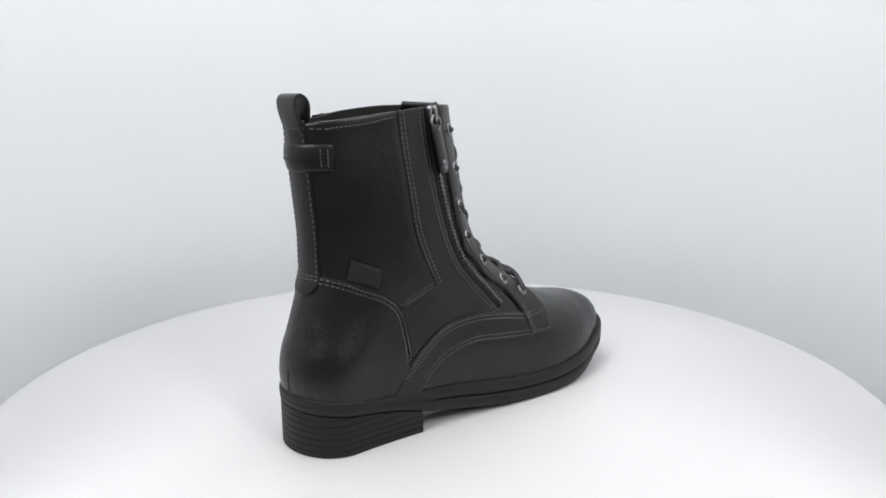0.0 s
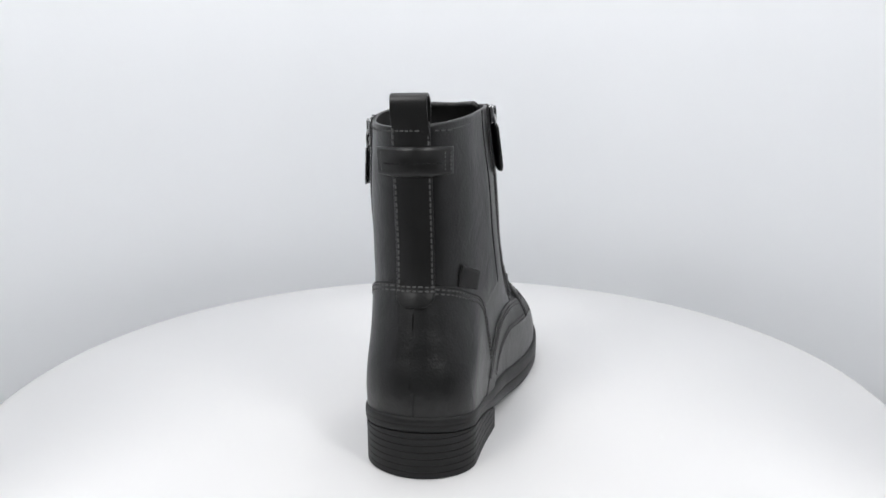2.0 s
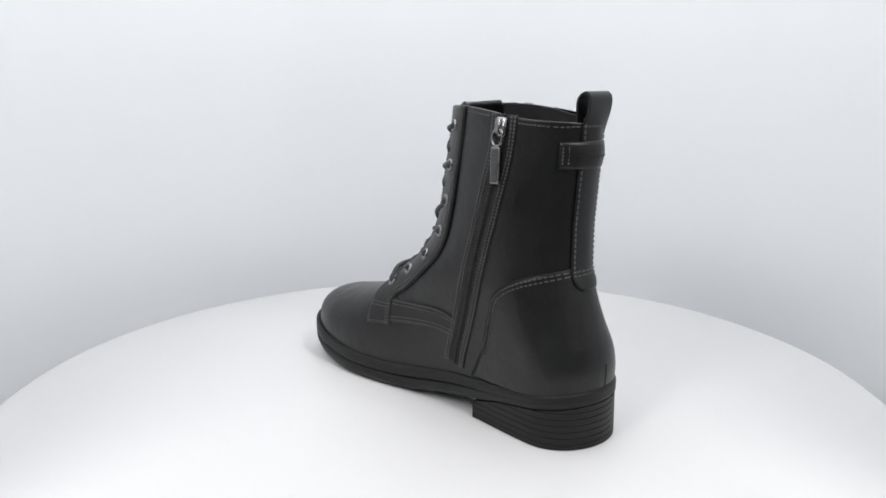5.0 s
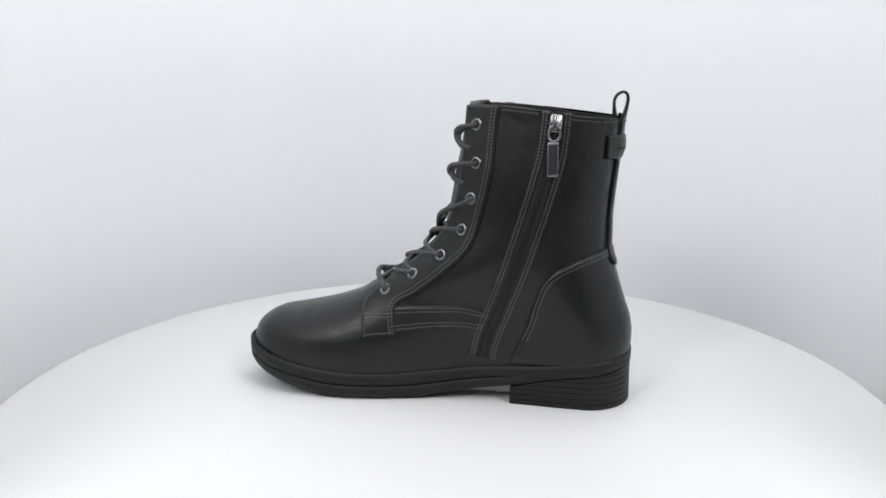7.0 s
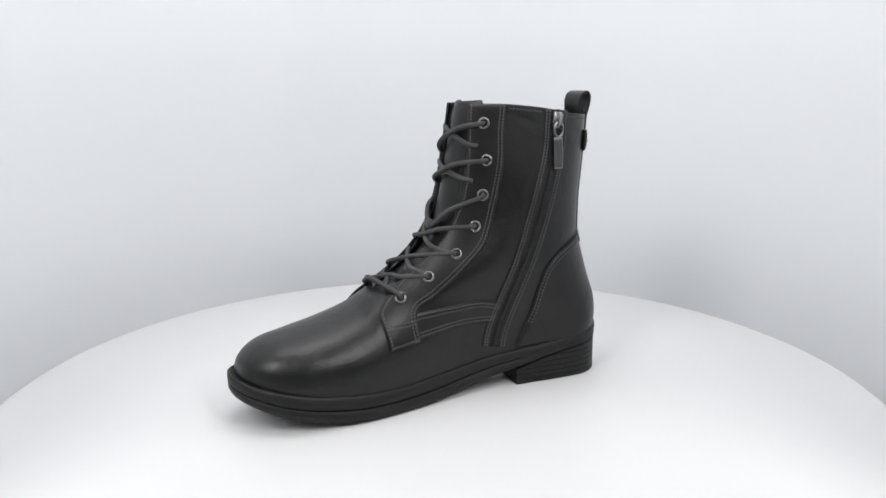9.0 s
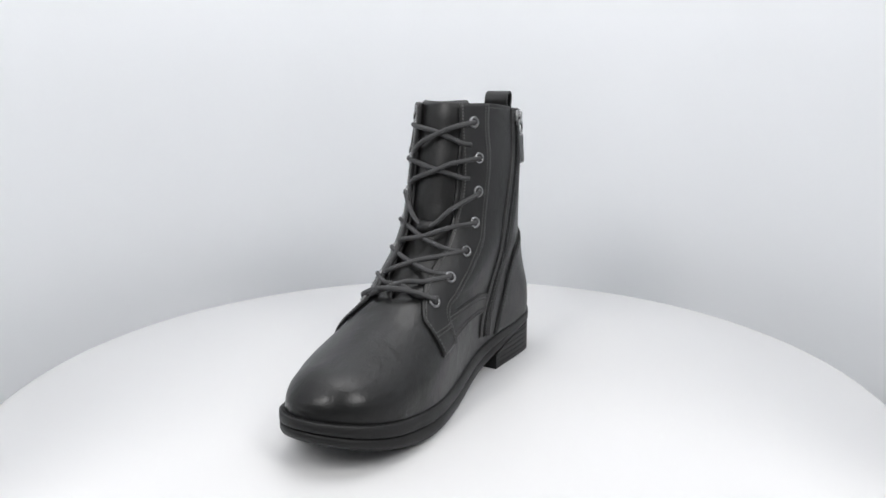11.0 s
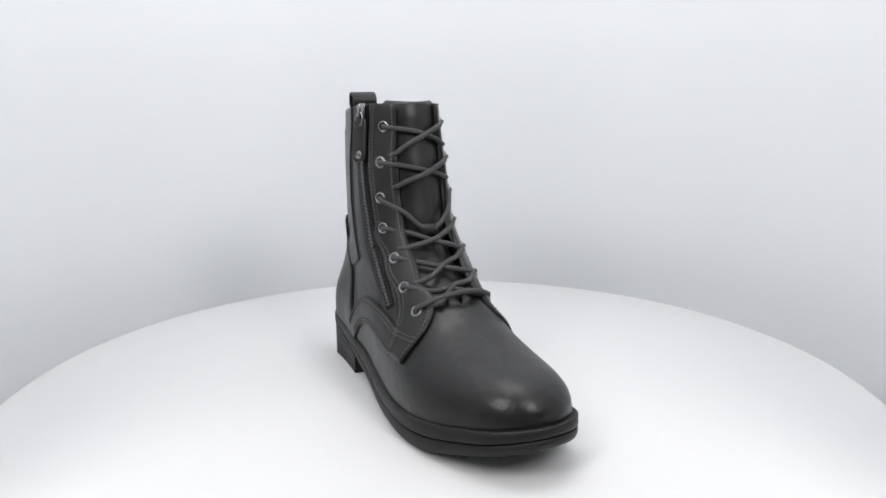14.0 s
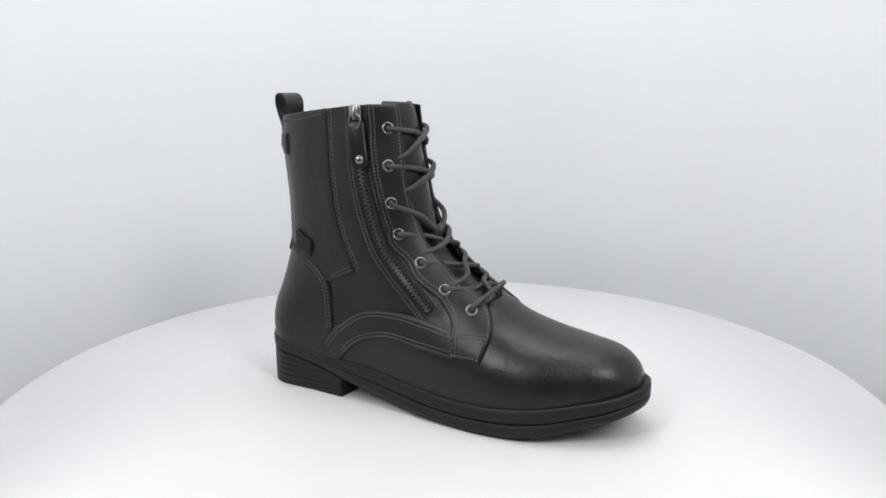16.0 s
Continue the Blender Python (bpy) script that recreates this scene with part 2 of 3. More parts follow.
def sole():
    def ring(grow, height):
        return [Vector((x, y, height(x, y))) for x, y in outline(grow)]
    def groove(grow, height):
        return [Vector((x0 + (x1 - x0) * ease(3, 7, y0), y0 + (y1 - y0) * ease(3, 7, y0), height(x0, y0))) for (x0, y0), (x1, y1) in zip(outline(grow), outline(0.0))]
    w = lambda x, y: table_at(WELT, y)
    b = lambda x, y: table_at(BOTTOM, y) + 0.12 * ease(-2, 1.5, y) * (1 - ease(5, 6.5, y)) * ease(-2, 2.5, x)
    line = lambda f: (lambda x, y: b(x, y) + (w(x, y) - b(x, y)) * f)
    sheet("welt", [ring(-0.9, lambda x, y: w(x, y) - 0.1), ring(-0.3, lambda x, y: w(x, y)), ring(-0.1, lambda x, y: w(x, y) - 0.03), ring(0.0, lambda x, y: w(x, y) - 0.12), ring(0.02, line(0.62)), ring(0.0, line(0.55)), groove(-0.12, line(0.53)), groove(-0.8, line(0.5))],
          RUBBER, boot, "black rubber welt", True)
    sheet("outsole", [groove(-0.8, line(0.52)), groove(-0.1, line(0.5)), ring(0.01, line(0.46)), ring(0.0, line(0.2)), ring(-0.1, line(0.06)), ring(-0.4, line(0.0)), ring(-2.2, line(-0.0))],
          RUBBER, boot, "black rubber outsole", True)


sole()


def heel():
    """The stacked heel: lifts, one over the other, with dark joints."""
    def heel_outline(grow):
        pts = []
        for x, y in outline(grow):
            pts.append((x, y))
        back_part = [q for q in pts if q[1] > 5.4 - 0.6 * ease(-2, 3, q[0])]
        return back_part
    n = 7
    for i in range(n):
        bm = bmesh.new()
        rings = []
        for g, k in ((-0.1, 0.0), (-0.05, 0.08), (-0.05, 0.92), (-0.1, 1.0)):
            rings.append([Vector((x, y, min((i + k) * 0.39, table_at(BOTTOM, y) + 0.02 + 0.001 * (i + k)))) for x, y in heel_outline(g)])
        vs = grid_mesh(bm, [put(r) for r in rings], True)
        bm.faces.new(vs[0])
        bm.faces.new(vs[-1])
        finish("heel_lift", bm, HEEL_STACK, boot, smooth=False)


heel()


def skin_frame(side, y, z):
    """Place on the upper, with the ways along y, up it and out of it."""
    p, q = skin(side, y, z), skin(side, y, z, 1.0)
    out = (q - p).normalized()
    along = (Vector((0, 1, 0)) - out * out.y).normalized()
    return p, along, out.cross(along) * (1 if out.cross(along).z > 0 else -1), out


def spread(n, rim):
    """Steps across a panel: doubled at the edges, where its thickness shows."""
    return [(0, 0), (0, 1), (rim, 2)] + [(rim + (1 - 2 * rim) * i / n, 2) for i in range(1, n)] + [(1 - rim, 2), (1, 1), (1, 0)]


def panel(name, a, b, place, thick, mat, parent, label="", n=40, m=10, base=0.0, puff=0.0, joined=False, into=None):
    """A leather piece between two edges; place(u, v, off) lays it on the upper."""
    ea, eb = smooth_path([(*p, 0) for p in a], 120), smooth_path([(*p, 0) for p in b], 120)
    rows = []
    for t, lt in spread(n, 0.012):
        k = t * 120
        i = min(int(k), 119)
        pa, pb = ea[i].lerp(ea[i + 1], k - i), eb[i].lerp(eb[i + 1], k - i)
        row = []
        for s, ls in spread(m, 0.03):
            q = pa.lerp(pb, 1 - (1 - s) ** 2.5 if joined else s)
            level = min(lt, 2 if joined and s > 0.5 else ls)
            off = base + (-0.05, thick * 0.6, thick)[level]
            if puff and level == 2:
                off += puff * math.sin(math.pi * s) * math.sin(math.pi * t)
            row.append(place(q.x, q.y, off))
        rows.append(row)
    if into is not None:
        grid_mesh(into, [put(r) for r in rows])
        return None
    bm = bmesh.new()
    grid_mesh(bm, [put(r) for r in rows])
    return finish(name, bm, mat, parent, label)


def on(side):
    return lambda y, z, off: skin(side, y, z, off)


def shift_path(pts, d, n=80):
    """The path moved sideways by d in its own plane."""
    c = smooth_path([(*p, 0) for p in pts], n)
    out = []
    for i, p in enumerate(c):
        t = (c[min(i + 1, n)] - c[max(i - 1, 0)]).normalized()
        out.append((p.x - t.y * d, p.y + t.x * d))
    return out


def box_into(bm, o, a, b, c):
    vs = [bm.verts.new(q) for q in put([o + a * i + b * j + c * k for i in (-1, 1) for j in (-1, 1) for k in (-1, 1)])]
    for f in ((0, 1, 3, 2), (4, 6, 7, 5), (0, 4, 5, 1), (2, 3, 7, 6), (0, 2, 6, 4), (1, 5, 7, 3)):
        bm.faces.new([vs[i] for i in f])


def stitches(pts, place, parent, off=0.1, pitch=0.25, name="stitching", mat=None, width=0.045):
    length = sum((Vector(p) - Vector(q)).length for p, q in zip(pts, pts[1:]))
    n = max(2, int(length / pitch))
    path = smooth_path([(*p, 0) for p in pts], n)
    bm = bmesh.new()
    for p, q in zip(path, path[1:]):
        a, b = place(p.x, p.y, off), place(q.x, q.y, off)
        up = place(p.x, p.y, off + 0.5) - a
        t = (b - a)
        if t.length < 1e-4 or up.length < 1e-4:
            continue
        up.normalize()
        side = t.cross(up).normalized()
        box_into(bm, a + t * 0.5 + up * 0.012 + side * random.uniform(-0.008, 0.008), t * 0.31, side * width, up * 0.03)
    return finish(name, bm, mat or THREAD, parent, "charcoal thread stitching", smooth=False)


def tube(name, pts, radius, mat, parent, label="", sides=8, n=40, flat=1.0):
    path = smooth_path(pts, n)
    rows = []
    up = Vector((0, -1, 0.3))
    for i, p in enumerate(path):
        t = (path[min(i + 1, n)] - path[max(i - 1, 0)]).normalized()
        s = t.cross(up).normalized()
        u = s.cross(t)
        rows.append([p + s * radius * math.cos(2 * math.pi * k / sides) + u * radius * flat * math.sin(2 * math.pi * k / sides) for k in range(sides)])
    bm = bmesh.new()
    vs = grid_mesh(bm, [put(r) for r in rows], True)
    bm.faces.new(vs[0])
    bm.faces.new(vs[-1])
    return finish(name, bm, mat, parent, label)


def edge_shade_line(pts, side, off):
    """The dark cut edge of a leather piece and the shade beside it, drawn as a black tube."""
    path = smooth_path([(*p, 0) for p in pts], 60)
    tube("cut_edge_shade", [skin(side, p.x, p.y, off) for p in path], 0.055, LINING, boot, "dark line for a cut leather edge and its shade", 6, 90)


# rear shaft panel, outer side
SEAM = [(6.88, 20.75), (6.6, 17.5), (6.3, 15.3), (5.95, 13.2), (5.1, 11.0), (4.4, 9.6)]
panel("quarter_panel", SEAM + [(4.4, 9.6)], [(12.4, 20.02), (12.0, 16), (11.75, 12.5), (11.55, 11), (9.3, 9.7), (6.75, 8.5)], on(-1), 0.12, LEATHER, boot, "plain black leather rear shaft panel", 40, 16)
for d in (-0.16, -0.42):
    stitches(shift_path(SEAM, d), on(-1), boot, 0.0, 0.3)
stitches([(4.75, 9.62), (6.7, 8.75)], on(-1), boot, 0.08)
stitches([(4.85, 9.85), (6.7, 8.98)], on(-1), boot, 0.08)

edge_shade_line(SEAM, -1, 0.09)

# heel counters
def counter_place(side):
    def place(y, z, off):
        edge = back(z) - 0.1
        if y < edge:
            return skin(side, y, z, off)
        t = min((y - edge) / 0.1, 1)
        p = skin(side, edge, z, off)
        return Vector((p.x * (1 - t), p.y + (back(z) + off - p.y) * (1 - (1 - t) ** 2), z))
    return place


COUNTER_OUT = [(11.8, 10.95), (10.5, 10.55), (9.3, 10.0), (8.0, 9.4), (7.05, 8.4), (6.7, 7.0), (6.5, 5.3), (6.6, 3.0)]
COUNTER_IN = [(11.82, 11.1), (9.3, 10.34), (7.66, 9.3), (6.92, 7.64), (6.38, 5.8), (5.0, 3.0)]
counter = bmesh.new()
for side, curve in ((-1, COUNTER_OUT), (1, COUNTER_IN)):
    rim = [(back(z), z) for z in (10.8, 9.5, 8.2, 7, 6, 5, 4.2, 3.4, 3.05)]
    panel("heel_counter", curve, rim, counter_place(side), 0.1, LEATHER, boot, "smooth black leather heel counter", 44, 26, 0.03, 0, True, counter)
    for d in (0.16, 0.42):
        stitches(shift_path(curve, d)[:66], on(side), boot, 0.14)

bmesh.ops.remove_doubles(counter, verts=counter.verts, dist=2e-5)
finish("heel_counter", counter, LEATHER, boot, "smooth black leather heel counter")
edge_shade_line(COUNTER_OUT[:-1], -1, 0.09)
edge_shade_line(COUNTER_IN[:-1], 1, 0.07)

# side bands
BAND_TOP = [(8.0, 2.9), (6.4, 5.0), (4.0, 6.75), (1.5, 7.2), (-1.0, 6.95), (-3.4, 6.5)]
BAND_LOW = [(6.1, 2.6), (4.2, 4.45), (1.65, 5.25), (-0.7, 5.1), (-3.7, 4.85)]
panel("side_band", BAND_TOP, BAND_LOW, on(-1), 0.1, STRAP_LEATHER, boot, "arched black leather side band", 40, 8, 0.06)
for d in (0.17, 0.42):
    stitches(shift_path(BAND_TOP, d)[8:], on(-1), boot, 0.17, 0.23)
    stitches(shift_path(BAND_LOW, -d)[8:], on(-1), boot, 0.17, 0.23)
IN_TOP = [(-3.3, 6.98), (-0.4, 7.15), (1.84, 7.2), (3.75, 6.75)]
IN_LOW = [(-3.3, 5.2), (-0.4, 5.5), (1.5, 5.55), (3.25, 5.35)]
panel("side_band", IN_TOP, IN_LOW, on(1), 0.1, STRAP_LEATHER, boot, "straight black leather side band", 30, 8)
for d in (-0.17, -0.42):
    stitches(shift_path(IN_TOP, d), on(1), boot, 0.11, 0.23)
    stitches(shift_path(IN_LOW, -d), on(1), boot, 0.11, 0.23)

# lace facings
FACE_OUT_F = [(1.95, 21.1), (1.64, 19.0), (1.14, 15.6), (0.69, 14.0), (-0.3, 11.8), (-2.58, 9.47), (-4.5, 8.33), (-5.6, 7.2), (-5.84, 6.2), (-5.6, 4.9)]
FACE_OUT_B = [(3.7, 21.1), (3.3, 17.4), (2.5, 13.9), (1.7, 11.7), (0.5, 10.3), (-0.9, 9.0), (-2.6, 7.7), (-3.25, 6.6), (-3.5, 4.95)]
scallop = smooth_path([(*p, 0) for p in FACE_OUT_B], 64)
FACE_OUT_B = [(p.x + 0.15 * math.sin(p.y * 2.75 + 0.6) * ease(7.3, 8.4, p.y) * (1 - ease(11.5, 14, p.y)), p.y) for p in scallop]
FACE_IN_F = [(2.05, 21.05), (1.67, 17.2), (1.1, 14.2), (-0.4, 11.45), (-3.65, 8.84), (-5.14, 7.55), (-5.5, 6.9), (-5.3, 4.85)]
FACE_IN_B = [(4.38, 21.0), (4.15, 19.1), (3.96, 16.9), (3.28, 13.9), (2.43, 11.4), (0.66, 9.66), (-1.47, 8.05), (-3.0, 7.0), (-2.95, 5.05)]
for side, a, b, base in ((-1, FACE_OUT_F, FACE_OUT_B, 0.12), (1, FACE_IN_F, FACE_IN_B, 0.08)):
    panel("lace_facing", a, b, on(side), 0.12, STRAP_LEATHER, boot, "black leather lace facing with a row of eyelets", 60, 10, base)
    stitches(shift_path(a, 0.17), on(side), boot, base + 0.13, 0.23)
    for d in (-0.17, -0.4):
        stitches(shift_path(b, d), on(side), boot, base + 0.13, 0.23)
    tab = ((-5.6, 6.4), (-3.35, 6.35)) if side < 0 else ((-5.25, 6.35), (-3.1, 6.5))
    for dz in (0, -0.22):
        stitches([(tab[0][0], tab[0][1] + dz), (tab[1][0], tab[1][1] + dz)], on(side), boot, base + 0.13, 0.23)
    low = ((-5.35, 5.1), (-3.6, 5.15)) if side < 0 else ((-5.1, 5.05), (-3.1, 5.25))
    stitches(list(low), on(side), boot, base + 0.13, 0.23)

edge_shade_line(FACE_IN_B, 1, 0.1)
edge_shade_line(FACE_OUT_F[3:], -1, 0.16)

# eyelets
EYES_OUT = [(2.4, 19.5), (2.2, 17.0), (1.9, 14.5), (1.3, 12.4), (-0.3, 10.5), (-2.2, 8.85), (-4.2, 7.7)]
EYES_IN = [(2.85, 19.72), (2.85, 17.15), (2.5, 14.75), (1.85, 12.55), (0.35, 10.7), (-1.75, 9.25), (-3.85, 8.0)]


def eyelet(side, y, z, base):
    p, a, b, out = skin_frame(side, y, z)
    rows = []
    for r, h in ((0.25, -0.04), (0.25, 0.05), (0.28, 0.09), (0.34, 0.11), (0.40, 0.08), (0.43, 0.0), (0.43, -0.04)):
        rows.append([p + out * (base + h) + (a * math.cos(k * math.pi / 14) + b * math.sin(k * math.pi / 14)) * r for k in range(28)])
    ring = sheet("eyelet", rows, METAL, boot, "gunmetal eyelet ring", True)
    bm = bmesh.new()
    bm.faces.new([bm.verts.new(q) for q in put([p + out * (base + 0.012) + (a * math.cos(k * math.pi / 10) + b * math.sin(k * math.pi / 10)) * 0.27 for k in range(20)])])
    finish("eyelet_hole", bm, LINING, ring)
    return p + out * base, out


EYE_AT = {}
for side, eyes, base in ((-1, EYES_OUT, 0.24), (1, EYES_IN, 0.2)):
    for i, (y, z) in enumerate(eyes):
        EYE_AT[side, i] = eyelet(side, y, z, base)


# tongue
def tongue():
    rows = []
    for i in range(61):
        z = 8.1 + (21.2 - 8.1) * i / 60
        w = 2.1
        if z > 20.5:
            w *= math.sqrt(max(0.04, 1 - ((z - 20.5) / 0.71) ** 2)) * 0.25 + 0.75
        row = []
        for j in range(17):
            s = j / 8 - 1
            x = w * s - 0.1
            y = front(z) + 0.62 + 0.55 * (1 - ease(11, 13.5, z)) + 0.95 * s * s + 0.04 * math.sin(z * 1.1) * (1 - s * s) + 0.25 * ease(20, 21.7, z)
            row.append(Vector((x, y, z)))
        rows.append(row)
    ob = sheet("tongue", rows, STRAP_LEATHER, boot, "padded black leather tongue")
    t = ob.modifiers.new("thickness", "SOLIDIFY")
    t.thickness, t.offset = 0.3 * K, 0
    path = [(x, front(12.35) + 0.38 + 0.5 * (x / 2) ** 2 - (0.12 if abs(x) < 0.5 else 0), 12.35) for x in (-0.75, -0.4, 0, 0.4, 0.75)]
    rows = []
    for x, y, z in path:
        rows.append([Vector((x - 0.1, y + dy, z + dz)) for dy, dz in ((0.15, 0.5), (-0.05, 0.45), (-0.16, 0.2), (-0.18, 0), (-0.16, -0.2), (-0.05, -0.45), (0.15, -0.5))])
    ob2 = sheet("lace_keeper", rows, STRAP_LEATHER, boot, "small leather lace keeper on the tongue")
    t = ob2.modifiers.new("thickness", "SOLIDIFY")
    t.thickness = 0.1 * K


tongue()

# laces: from each eyelet over the facing to under the other one
ENDS = {(-1, 0): (1.75, 18.3, 19.15), (1, 0): (-1.75, 17.65, 18.9), (-1, 1): (1.8, 15.9, 16.55), (1, 1): (-1.8, 15.4, 16.3), (-1, 2): (0.1, 12.25, 13.0), (1, 2): (-0.1, 12.25, 13.0),
        (-1, 3): (1.9, 11.0, 11.75), (1, 3): (-1.9, 11.3, 11.85), (-1, 4): (2.0, 9.6, 10.15), (1, 4): (-1.9, 9.35, 10.3), (-1, 5): (2.0, 8.4, 8.95), (1, 5): (-1.9, 8.2, 9.15)}
for (side, i), (x, z, zm) in ENDS.items():
    p, out = EYE_AT[side, i]
    lift = 0.18 if side < 0 else -0.04
    pts = [p - out * 0.35, p + out * 0.1, p + out * 0.26 + Vector((-side * 0.3, -0.1, -0.08 if i != 2 else -0.25))]
    if i == 2:
        pts += [Vector((side * 1.7, front(13.6) + 0.35, 13.65)), Vector((side * 0.8, front(12.7) + 0.2, 12.75)), Vector((x, front(12.3) + 0.3, z))]
    else:
        pts += [Vector((side * 1.5, front(p.z - 0.15) + 0.35 + lift, p.z - 0.25 * (p.z - zm) - 0.05)), Vector((0.1 * side, front(zm) + 0.02 + lift, zm)),
                Vector((x * 0.7, front(z) + 0.3 + lift, zm * 0.45 + z * 0.55)), Vector((x * 1.08, front(z) + 0.75 + lift, z)), Vector((x * 1.35, front(z) + 1.5, z - 0.15))]
    tube("lace", pts, 0.19, CORD, boot, "round black cord lace", n=44)
a, b = EYE_AT[-1, 6], EYE_AT[1, 6]
tube("lace", [a[0] - a[1] * 0.35, a[0] + a[1] * 0.1, a[0] + a[1] * 0.25 + Vector((0.25, -0.05, 0.12)), Vector((-1.5, -4.95, 8.75)), Vector((-0.2, -5.1, 9.0)), Vector((1.3, -4.8, 8.9)),
              b[0] + b[1] * 0.25 + Vector((-0.25, -0.05, 0.1)), b[0] + b[1] * 0.1, b[0] - b[1] * 0.35], 0.19, CORD, boot, "round black cord lace", n=50)


# zips
ZIP_OUT = [(4.38, 21.0), (4.1, 18.0), (3.7, 15.6), (3.05, 13.4), (2.2, 11.4), (0.95, 9.9), (0.0, 8.95), (-1.5, 7.45)]
ZIP_IN = [(8.2, 20.5), (7.95, 18), (7.4, 15.76), (6.6, 13.1), (5.28, 9.2), (3.62, 4.96), (3.25, 3.4)]


def zipper(side, line, half_width, teeth_mat, label):
    tape = panel("zip", shift_path(line, half_width), shift_path(line, -half_width), on(side), 0.05, NYLON, boot, label, 60, 6, 0.03)
    base = 0.12 if side < 0 else 0.11
    length = sum((Vector(p) - Vector(q)).length for p, q in zip(line, line[1:]))
    n = int(length / (0.14 if side < 0 else 0.11))
    path = smooth_path([(*p, 0) for p in line], n)
    bm = bmesh.new()
    for i in range(n):
        p, q = path[i], path[i + 1]
        a = skin(side, p.x, p.y, base)
        t = skin(side, q.x, q.y, base) - a
        up = (skin(side, p.x, p.y, base + 0.4) - a).normalized()
        across = t.cross(up).normalized()
        box_into(bm, a + across * (0.06 if i % 2 else -0.06), t * 0.3, across * (0.15 if side < 0 else 0.12), up * 0.06)
    finish("zip_teeth", bm, teeth_mat, tape, "row of zip teeth", smooth=False)
    return tape


zipper(-1, ZIP_OUT, 0.37, ZIP_METAL, "exposed metal side zip on black tape")
zipper(1, ZIP_IN, 0.45, COIL, "black coil side zip")
for d in (0.62, 0.88):
    stitches(shift_path(ZIP_OUT, d), on(-1), boot, 0.01, 0.23)
    stitches(shift_path(ZIP_OUT, -d), on(-1), boot, 0.01, 0.23)
for sgn in (1, -1):
    panel("zip_lip", shift_path(ZIP_IN, sgn * 0.36), shift_path(ZIP_IN, sgn * 0.98), on(1), 0.08, STRAP_LEATHER, boot, "folded leather edge along the zip", 50, 5)
    stitches(shift_path(ZIP_IN, sgn * 0.62), on(1), boot, 0.09, 0.23)
    stitches(shift_path(ZIP_IN, sgn * 0.85), on(1), boot, 0.09, 0.23)


def plate(name, o, a, b, out, la, lb, thick, mat, parent, label="", corner=0.15):
    """A thin plate with rounded corners."""
    ring = []
    for k in range(24):
        an = 2 * math.pi * (k + 0.5) / 24
        ca, sa = math.cos(an), math.sin(an)
        ring.append((math.copysign(la - corner, ca) + corner * ca, math.copysign(lb - corner, sa) + corner * sa))
    bm = bmesh.new()
    rows = []
    for g, h in ((0.9, -thick), (1, -thick * 0.5), (1, thick * 0.5), (0.9, thick)):
        rows.append(put([o + a * x * g + b * y * g + out * h for x, y in ring]))
    vs = grid_mesh(bm, rows, True)
    bm.faces.new(vs[0])
    bm.faces.new(vs[-1])
    return finish(name, bm, mat, parent, label)


def link(name, o, a, b, out, ra, rb, r, mat, parent, label=""):
    rows = []
    for k in range(28):
        an = 2 * math.pi * k / 28
        c = o + a * ra * math.cos(an) + b * rb * math.sin(an)
        rad = (a * math.cos(an) + b * math.sin(an)).normalized()
        rows.append([c + rad * r * math.cos(j * math.pi / 4) + out * r * math.sin(j * math.pi / 4) for j in range(8)])
    rows.append(rows[0])
    return sheet(name, rows, mat, parent, label, True)


def slider(side, y, z, lean, base):
    p, a, b, out = skin_frame(side, y, z)
    b = (b + a * lean).normalized()
    a = b.cross(out).normalized()
    body = plate("zip_slider", p + out * (base + 0.1), a, b, out, 0.42, 0.6, 0.14, BRIGHT_METAL, boot, "polished zip slider", 0.2)
    plate("slider_bridge", p + out * (base + 0.32) + b * 0.05, a, b, out, 0.14, 0.5, 0.1, BRIGHT_METAL, body)
    return p, a, b, out


p, a, b, out = slider(1, 8.13, 19.75, 0.12, 0.1)
o = p + out * 0.42
pull = link("zip_pull", o - b * 0.65, a, b, out, 0.38, 0.52, 0.09, METAL, boot, "gunmetal zip pull with a flat tag")
down = Vector((0.02, 0, -1)) + out * 0.03
down.normalize()
a2 = Vector((0, 1, 0))
o2 = o - b * 1.2 + down * 1.12 + out * 0.05
out2 = a2.cross(down) * (1 if a2.cross(down).dot(out) > 0 else -1)
plate("pull_tag", o2, a2, down, out2, 0.36, 1.12, 0.06, METAL, pull, "engraved metal pull tag", 0.06)
plate("pull_inlay", o2 + out2 * 0.06, a2, down, out2, 0.29, 1.02, 0.012, DARK_METAL, pull, "dark sunk face of the tag", 0.04)
for k in range(9):
    plate("tag_mark", o2 + out2 * 0.073 + down * (k * 0.17 - 0.68) + a2 * 0.02, a2, down, out2, 0.06 + 0.03 * (k % 3 == 0), 0.045, 0.006, DARK_METAL, pull, "worn engraved mark", 0.02)

p, a, b, out = slider(-1, 4.36, 20.45, 0.08, 0.2)
o = p + out * 0.5
pull = link("zip_pull", o - b * 0.5, a, b, out, 0.42, 0.5, 0.08, METAL, boot, "zip pull with a leather tab and rivet")
o2 = Vector((o.x - 0.1, 3.98, 18.45))
down = Vector((-0.1, -0.17, -1)).normalized()
a2 = (Vector((0, 1, 0)) - down * down.y + Vector((-0.5, 0, 0))).normalized()
out2 = down.cross(a2)
out2 = out2 if out2.dot(out) > 0 else -out2
plate("pull_tab", o2, a2, down, out2, 0.6, 1.6, 0.13, STRAP_LEATHER, pull, "black leather pull tab", 0.4)
rv = o2 + down * 1.05 + out2 * 0.14
link("rivet_rim", rv, a2, down, out2, 0.24, 0.24, 0.07, METAL, pull)
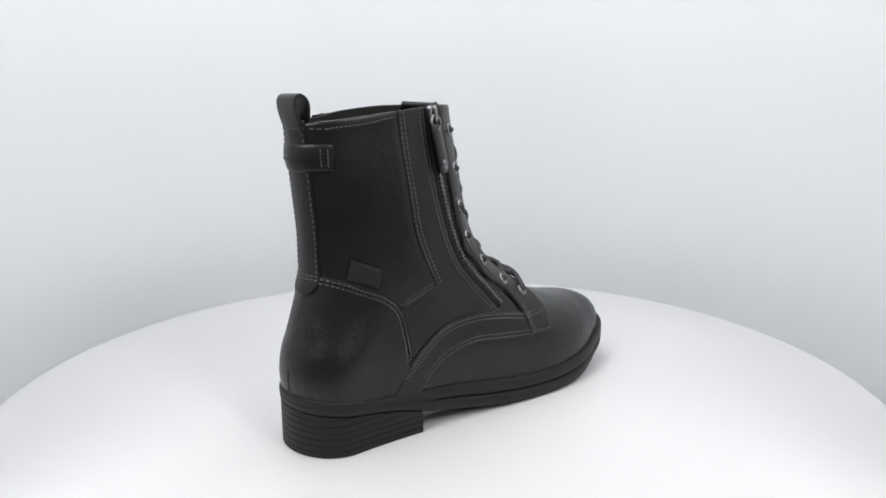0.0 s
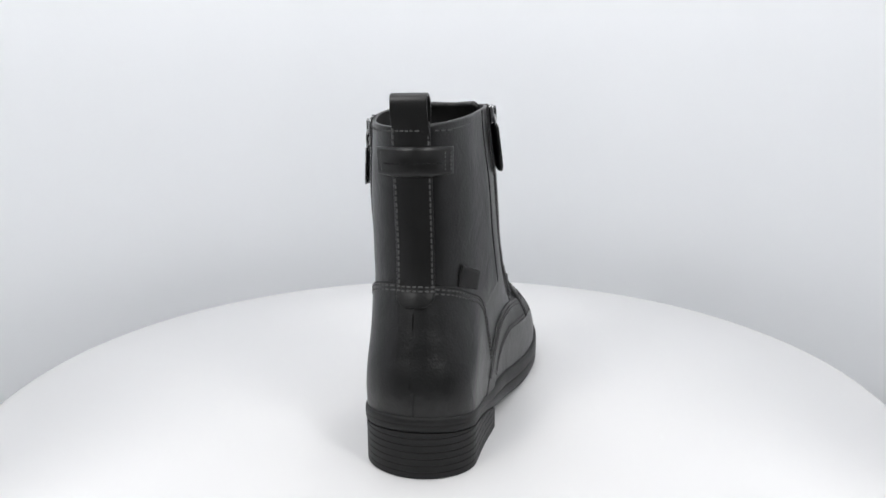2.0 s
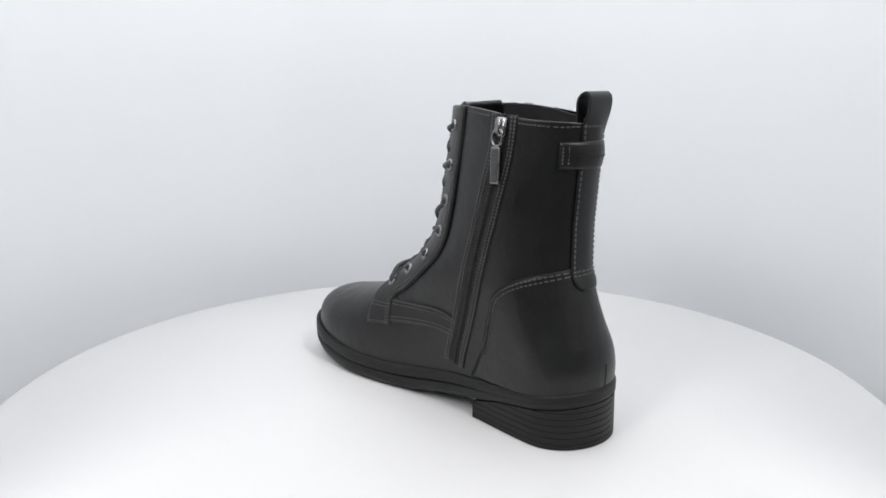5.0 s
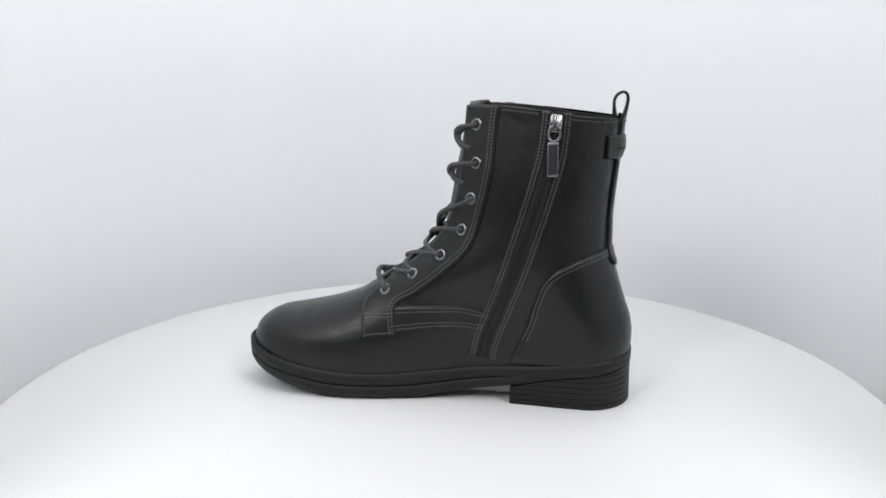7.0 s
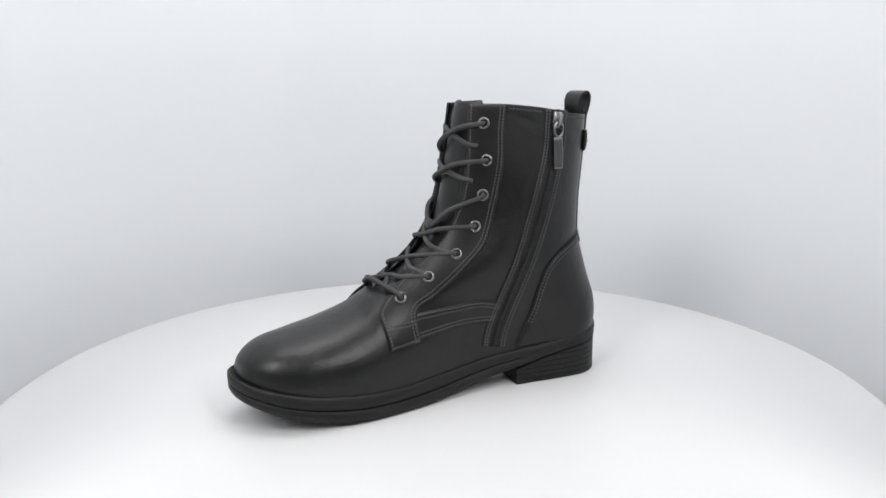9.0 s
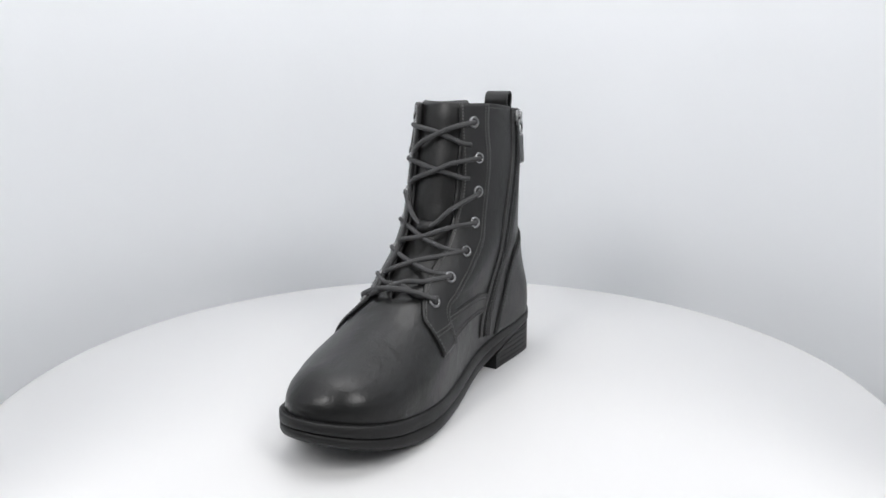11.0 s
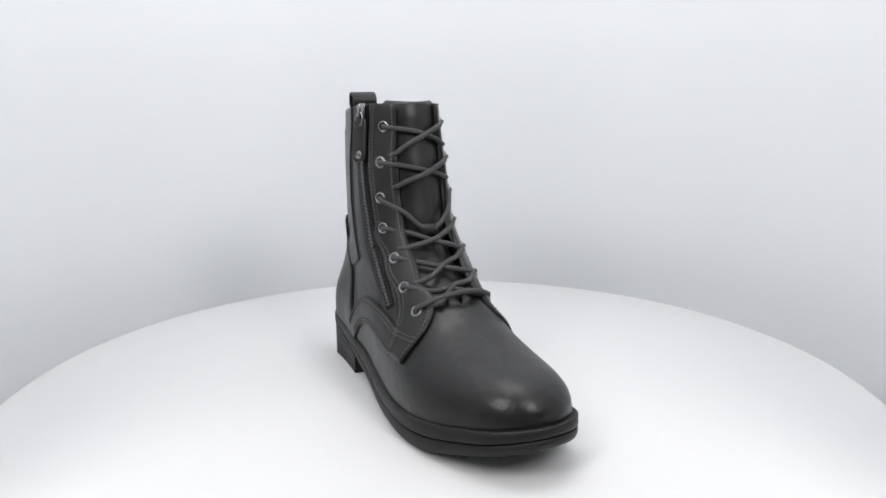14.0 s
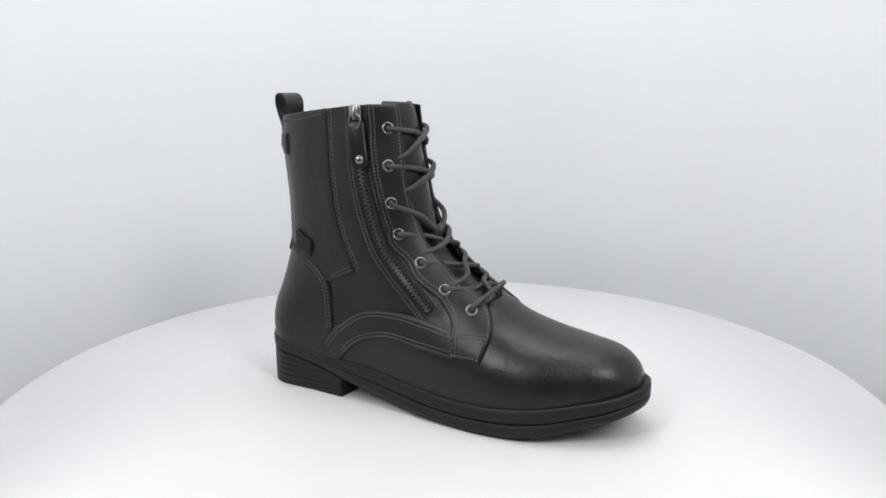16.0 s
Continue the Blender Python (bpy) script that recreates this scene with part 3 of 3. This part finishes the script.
plate("rivet", rv, a2, down, out2, 0.24, 0.24, 0.05, METAL, pull, "round metal rivet with a slot", 0.235)
plate("rivet_slot", rv + out2 * 0.05, a2, down, out2, 0.17, 0.035, 0.012, DARK_METAL, pull, "", 0.03)


# back strip, cross strap and pull loop
def behind(x, z, off):
    return rear(x, z, off)


panel("back_strip", [(-0.95, 20.2), (-1.0, 17), (-1.0, 13), (-1.0, 10.9), (-0.85, 10.1), (-0.45, 9.75)], [(0.95, 20.2), (1.0, 17), (1.0, 13), (1.0, 10.9), (0.85, 10.1), (0.45, 9.75)],
      lambda x, z, off: rear(x, z, off + 0.14 * (1 - ease(10.2, 11, z))), 0.11, STRAP_LEATHER, boot, "narrow black leather strip up the back seam", 40, 10, 0.09)
for x in (-0.82, 0.82):
    stitches([(x, 19.9), (x, 11.0)], behind, boot, 0.21, 0.33)
for dz in (0, -0.24):
    stitches([(-0.95, 10.9 + dz), (0, 10.93 + dz), (0.95, 10.9 + dz)], behind, boot, 0.27)
strap = panel("cross_strap", [(-1.92, 18.83), (-1, 18.85), (0, 18.85), (1, 18.85), (2.0, 18.83)], [(-1.92, 17.3), (-1, 17.22), (0, 17.2), (1, 17.22), (2.0, 17.3)], behind, 0.16, STRAP_LEATHER, boot,
              "stitched black leather cross strap at the back", 30, 8, 0.11, 0.16)
for x in (-1.74, -1.5, 1.56, 1.82):
    stitches([(x, 17.5), (x, 18.6)], behind, boot, 0.28, 0.22)
stitches([(-1.3, 17.95), (0, 17.92), (1.3, 17.95)], behind, boot, 0.4, 0.22, mat=LINING)
for x0, x1 in ((-1.9, -1.1), (-0.95, 0.95), (1.1, 2.3)):
    stitches([(x0, 19.72), ((x0 + x1) / 2, 19.7), (x1, 19.72)], behind, boot, 0.21 if abs(x0 + x1) < 1 else 0.14 if x0 < 0 else 0.03, 0.23)
for side in (-1, 1):
    run = [(y, top_line(y) - 0.3) for y in ((8.9, 9.4, 10, 10.5, 11) if side > 0 else (7.2, 8, 9, 10, 11))]
    stitches(run, on(side), boot, 0.08 if side < 0 else 0.01, 0.23)
    if side > 0:
        stitches([(y, top_line(y) - 0.3) for y in (4.5, 5.5, 6.5, 7.0)], on(1), boot, 0.01, 0.23)

LOOP = [(12.3, 19.0), (12.6, 19.9), (12.76, 20.9), (12.74, 21.42), (12.45, 21.64), (12.05, 21.44), (11.86, 21.0), (11.95, 20.3), (12.1, 19.4)]
rows = []
for p in smooth_path([(0, *q) for q in LOOP], 44):
    rows.append([Vector((x - 0.02, p.y - (0.2 - 0.17 * ease(19.6, 21, p.z)) * x * x, p.z)) for x in (-1.04, -0.98, -0.5, 0, 0.5, 0.98, 1.04)])
ob = sheet("pull_loop", rows, STRAP_LEATHER, boot, "black leather pull loop at the back")
t = ob.modifiers.new("thickness", "SOLIDIFY")
t.thickness, t.offset = 0.17 * K, 0
t = ob.modifiers.new("edge", "BEVEL")
t.width, t.segments = 0.04 * K, 2

# short seam at the heel
panel("heel_seam", [(-0.26, 5.1), (-0.26, 3.5)], [(-0.12, 5.1), (-0.12, 3.5)], behind, 0.03, LINING, boot, "short dark heel seam", 8, 2, 0.125)


# fabric tag in the counter seam
def tag():
    lo, hi = [(10.35, 10.75), (8.55, 10.15)], [(10.1, 11.85), (8.35, 11.15)]
    rows = []
    for k, (s, off) in enumerate(((0.0, 0.05), (0.4, 0.12), (0.8, 0.17), (1.0, 0.2), (1.05, 0.25), (1.0, 0.3), (0.8, 0.29), (0.4, 0.25), (0.0, 0.2), (-0.1, 0.17))):
        row = []
        for i in range(9):
            u = i / 8
            y = (lo[0][0] * (1 - u) + lo[1][0] * u) * (1 - s) + (hi[0][0] * (1 - u) + hi[1][0] * u) * s
            z = (lo[0][1] * (1 - u) + lo[1][1] * u) * (1 - s) + (hi[0][1] * (1 - u) + hi[1][1] * u) * s
            row.append(skin(-1, y, z, off))
        rows.append(row)
    ob = sheet("fabric_tag", rows, LINING, boot, "small folded black woven tag")
    t = ob.modifiers.new("thickness", "SOLIDIFY")
    t.thickness, t.offset = 0.06 * K, 0


tag()

# stitched seam round the welt
bm = bmesh.new()
ring = [Vector((x, y, table_at(WELT, y) + 0.015)) for x, y in outline(-0.22, 200)]
for i in range(0, len(ring) - 1):
    p, q = ring[i], ring[(i + 1) % len(ring)]
    t = q - p
    if t.length > 0.02 and p.y < 4.5:
        box_into(bm, (p + q) / 2, t * 0.32, t.cross(Vector((0, 0, 1))).normalized() * 0.035, Vector((0, 0, 0.02)))
finish("welt_stitching", bm, RUBBER, boot, "", smooth=False)


def motions():
    walk(boot, [(k / 2, pose(0, 0, 0, 0, 0, -229.08 + 18.279 * k / 2)) for k in range(33)])


motions()
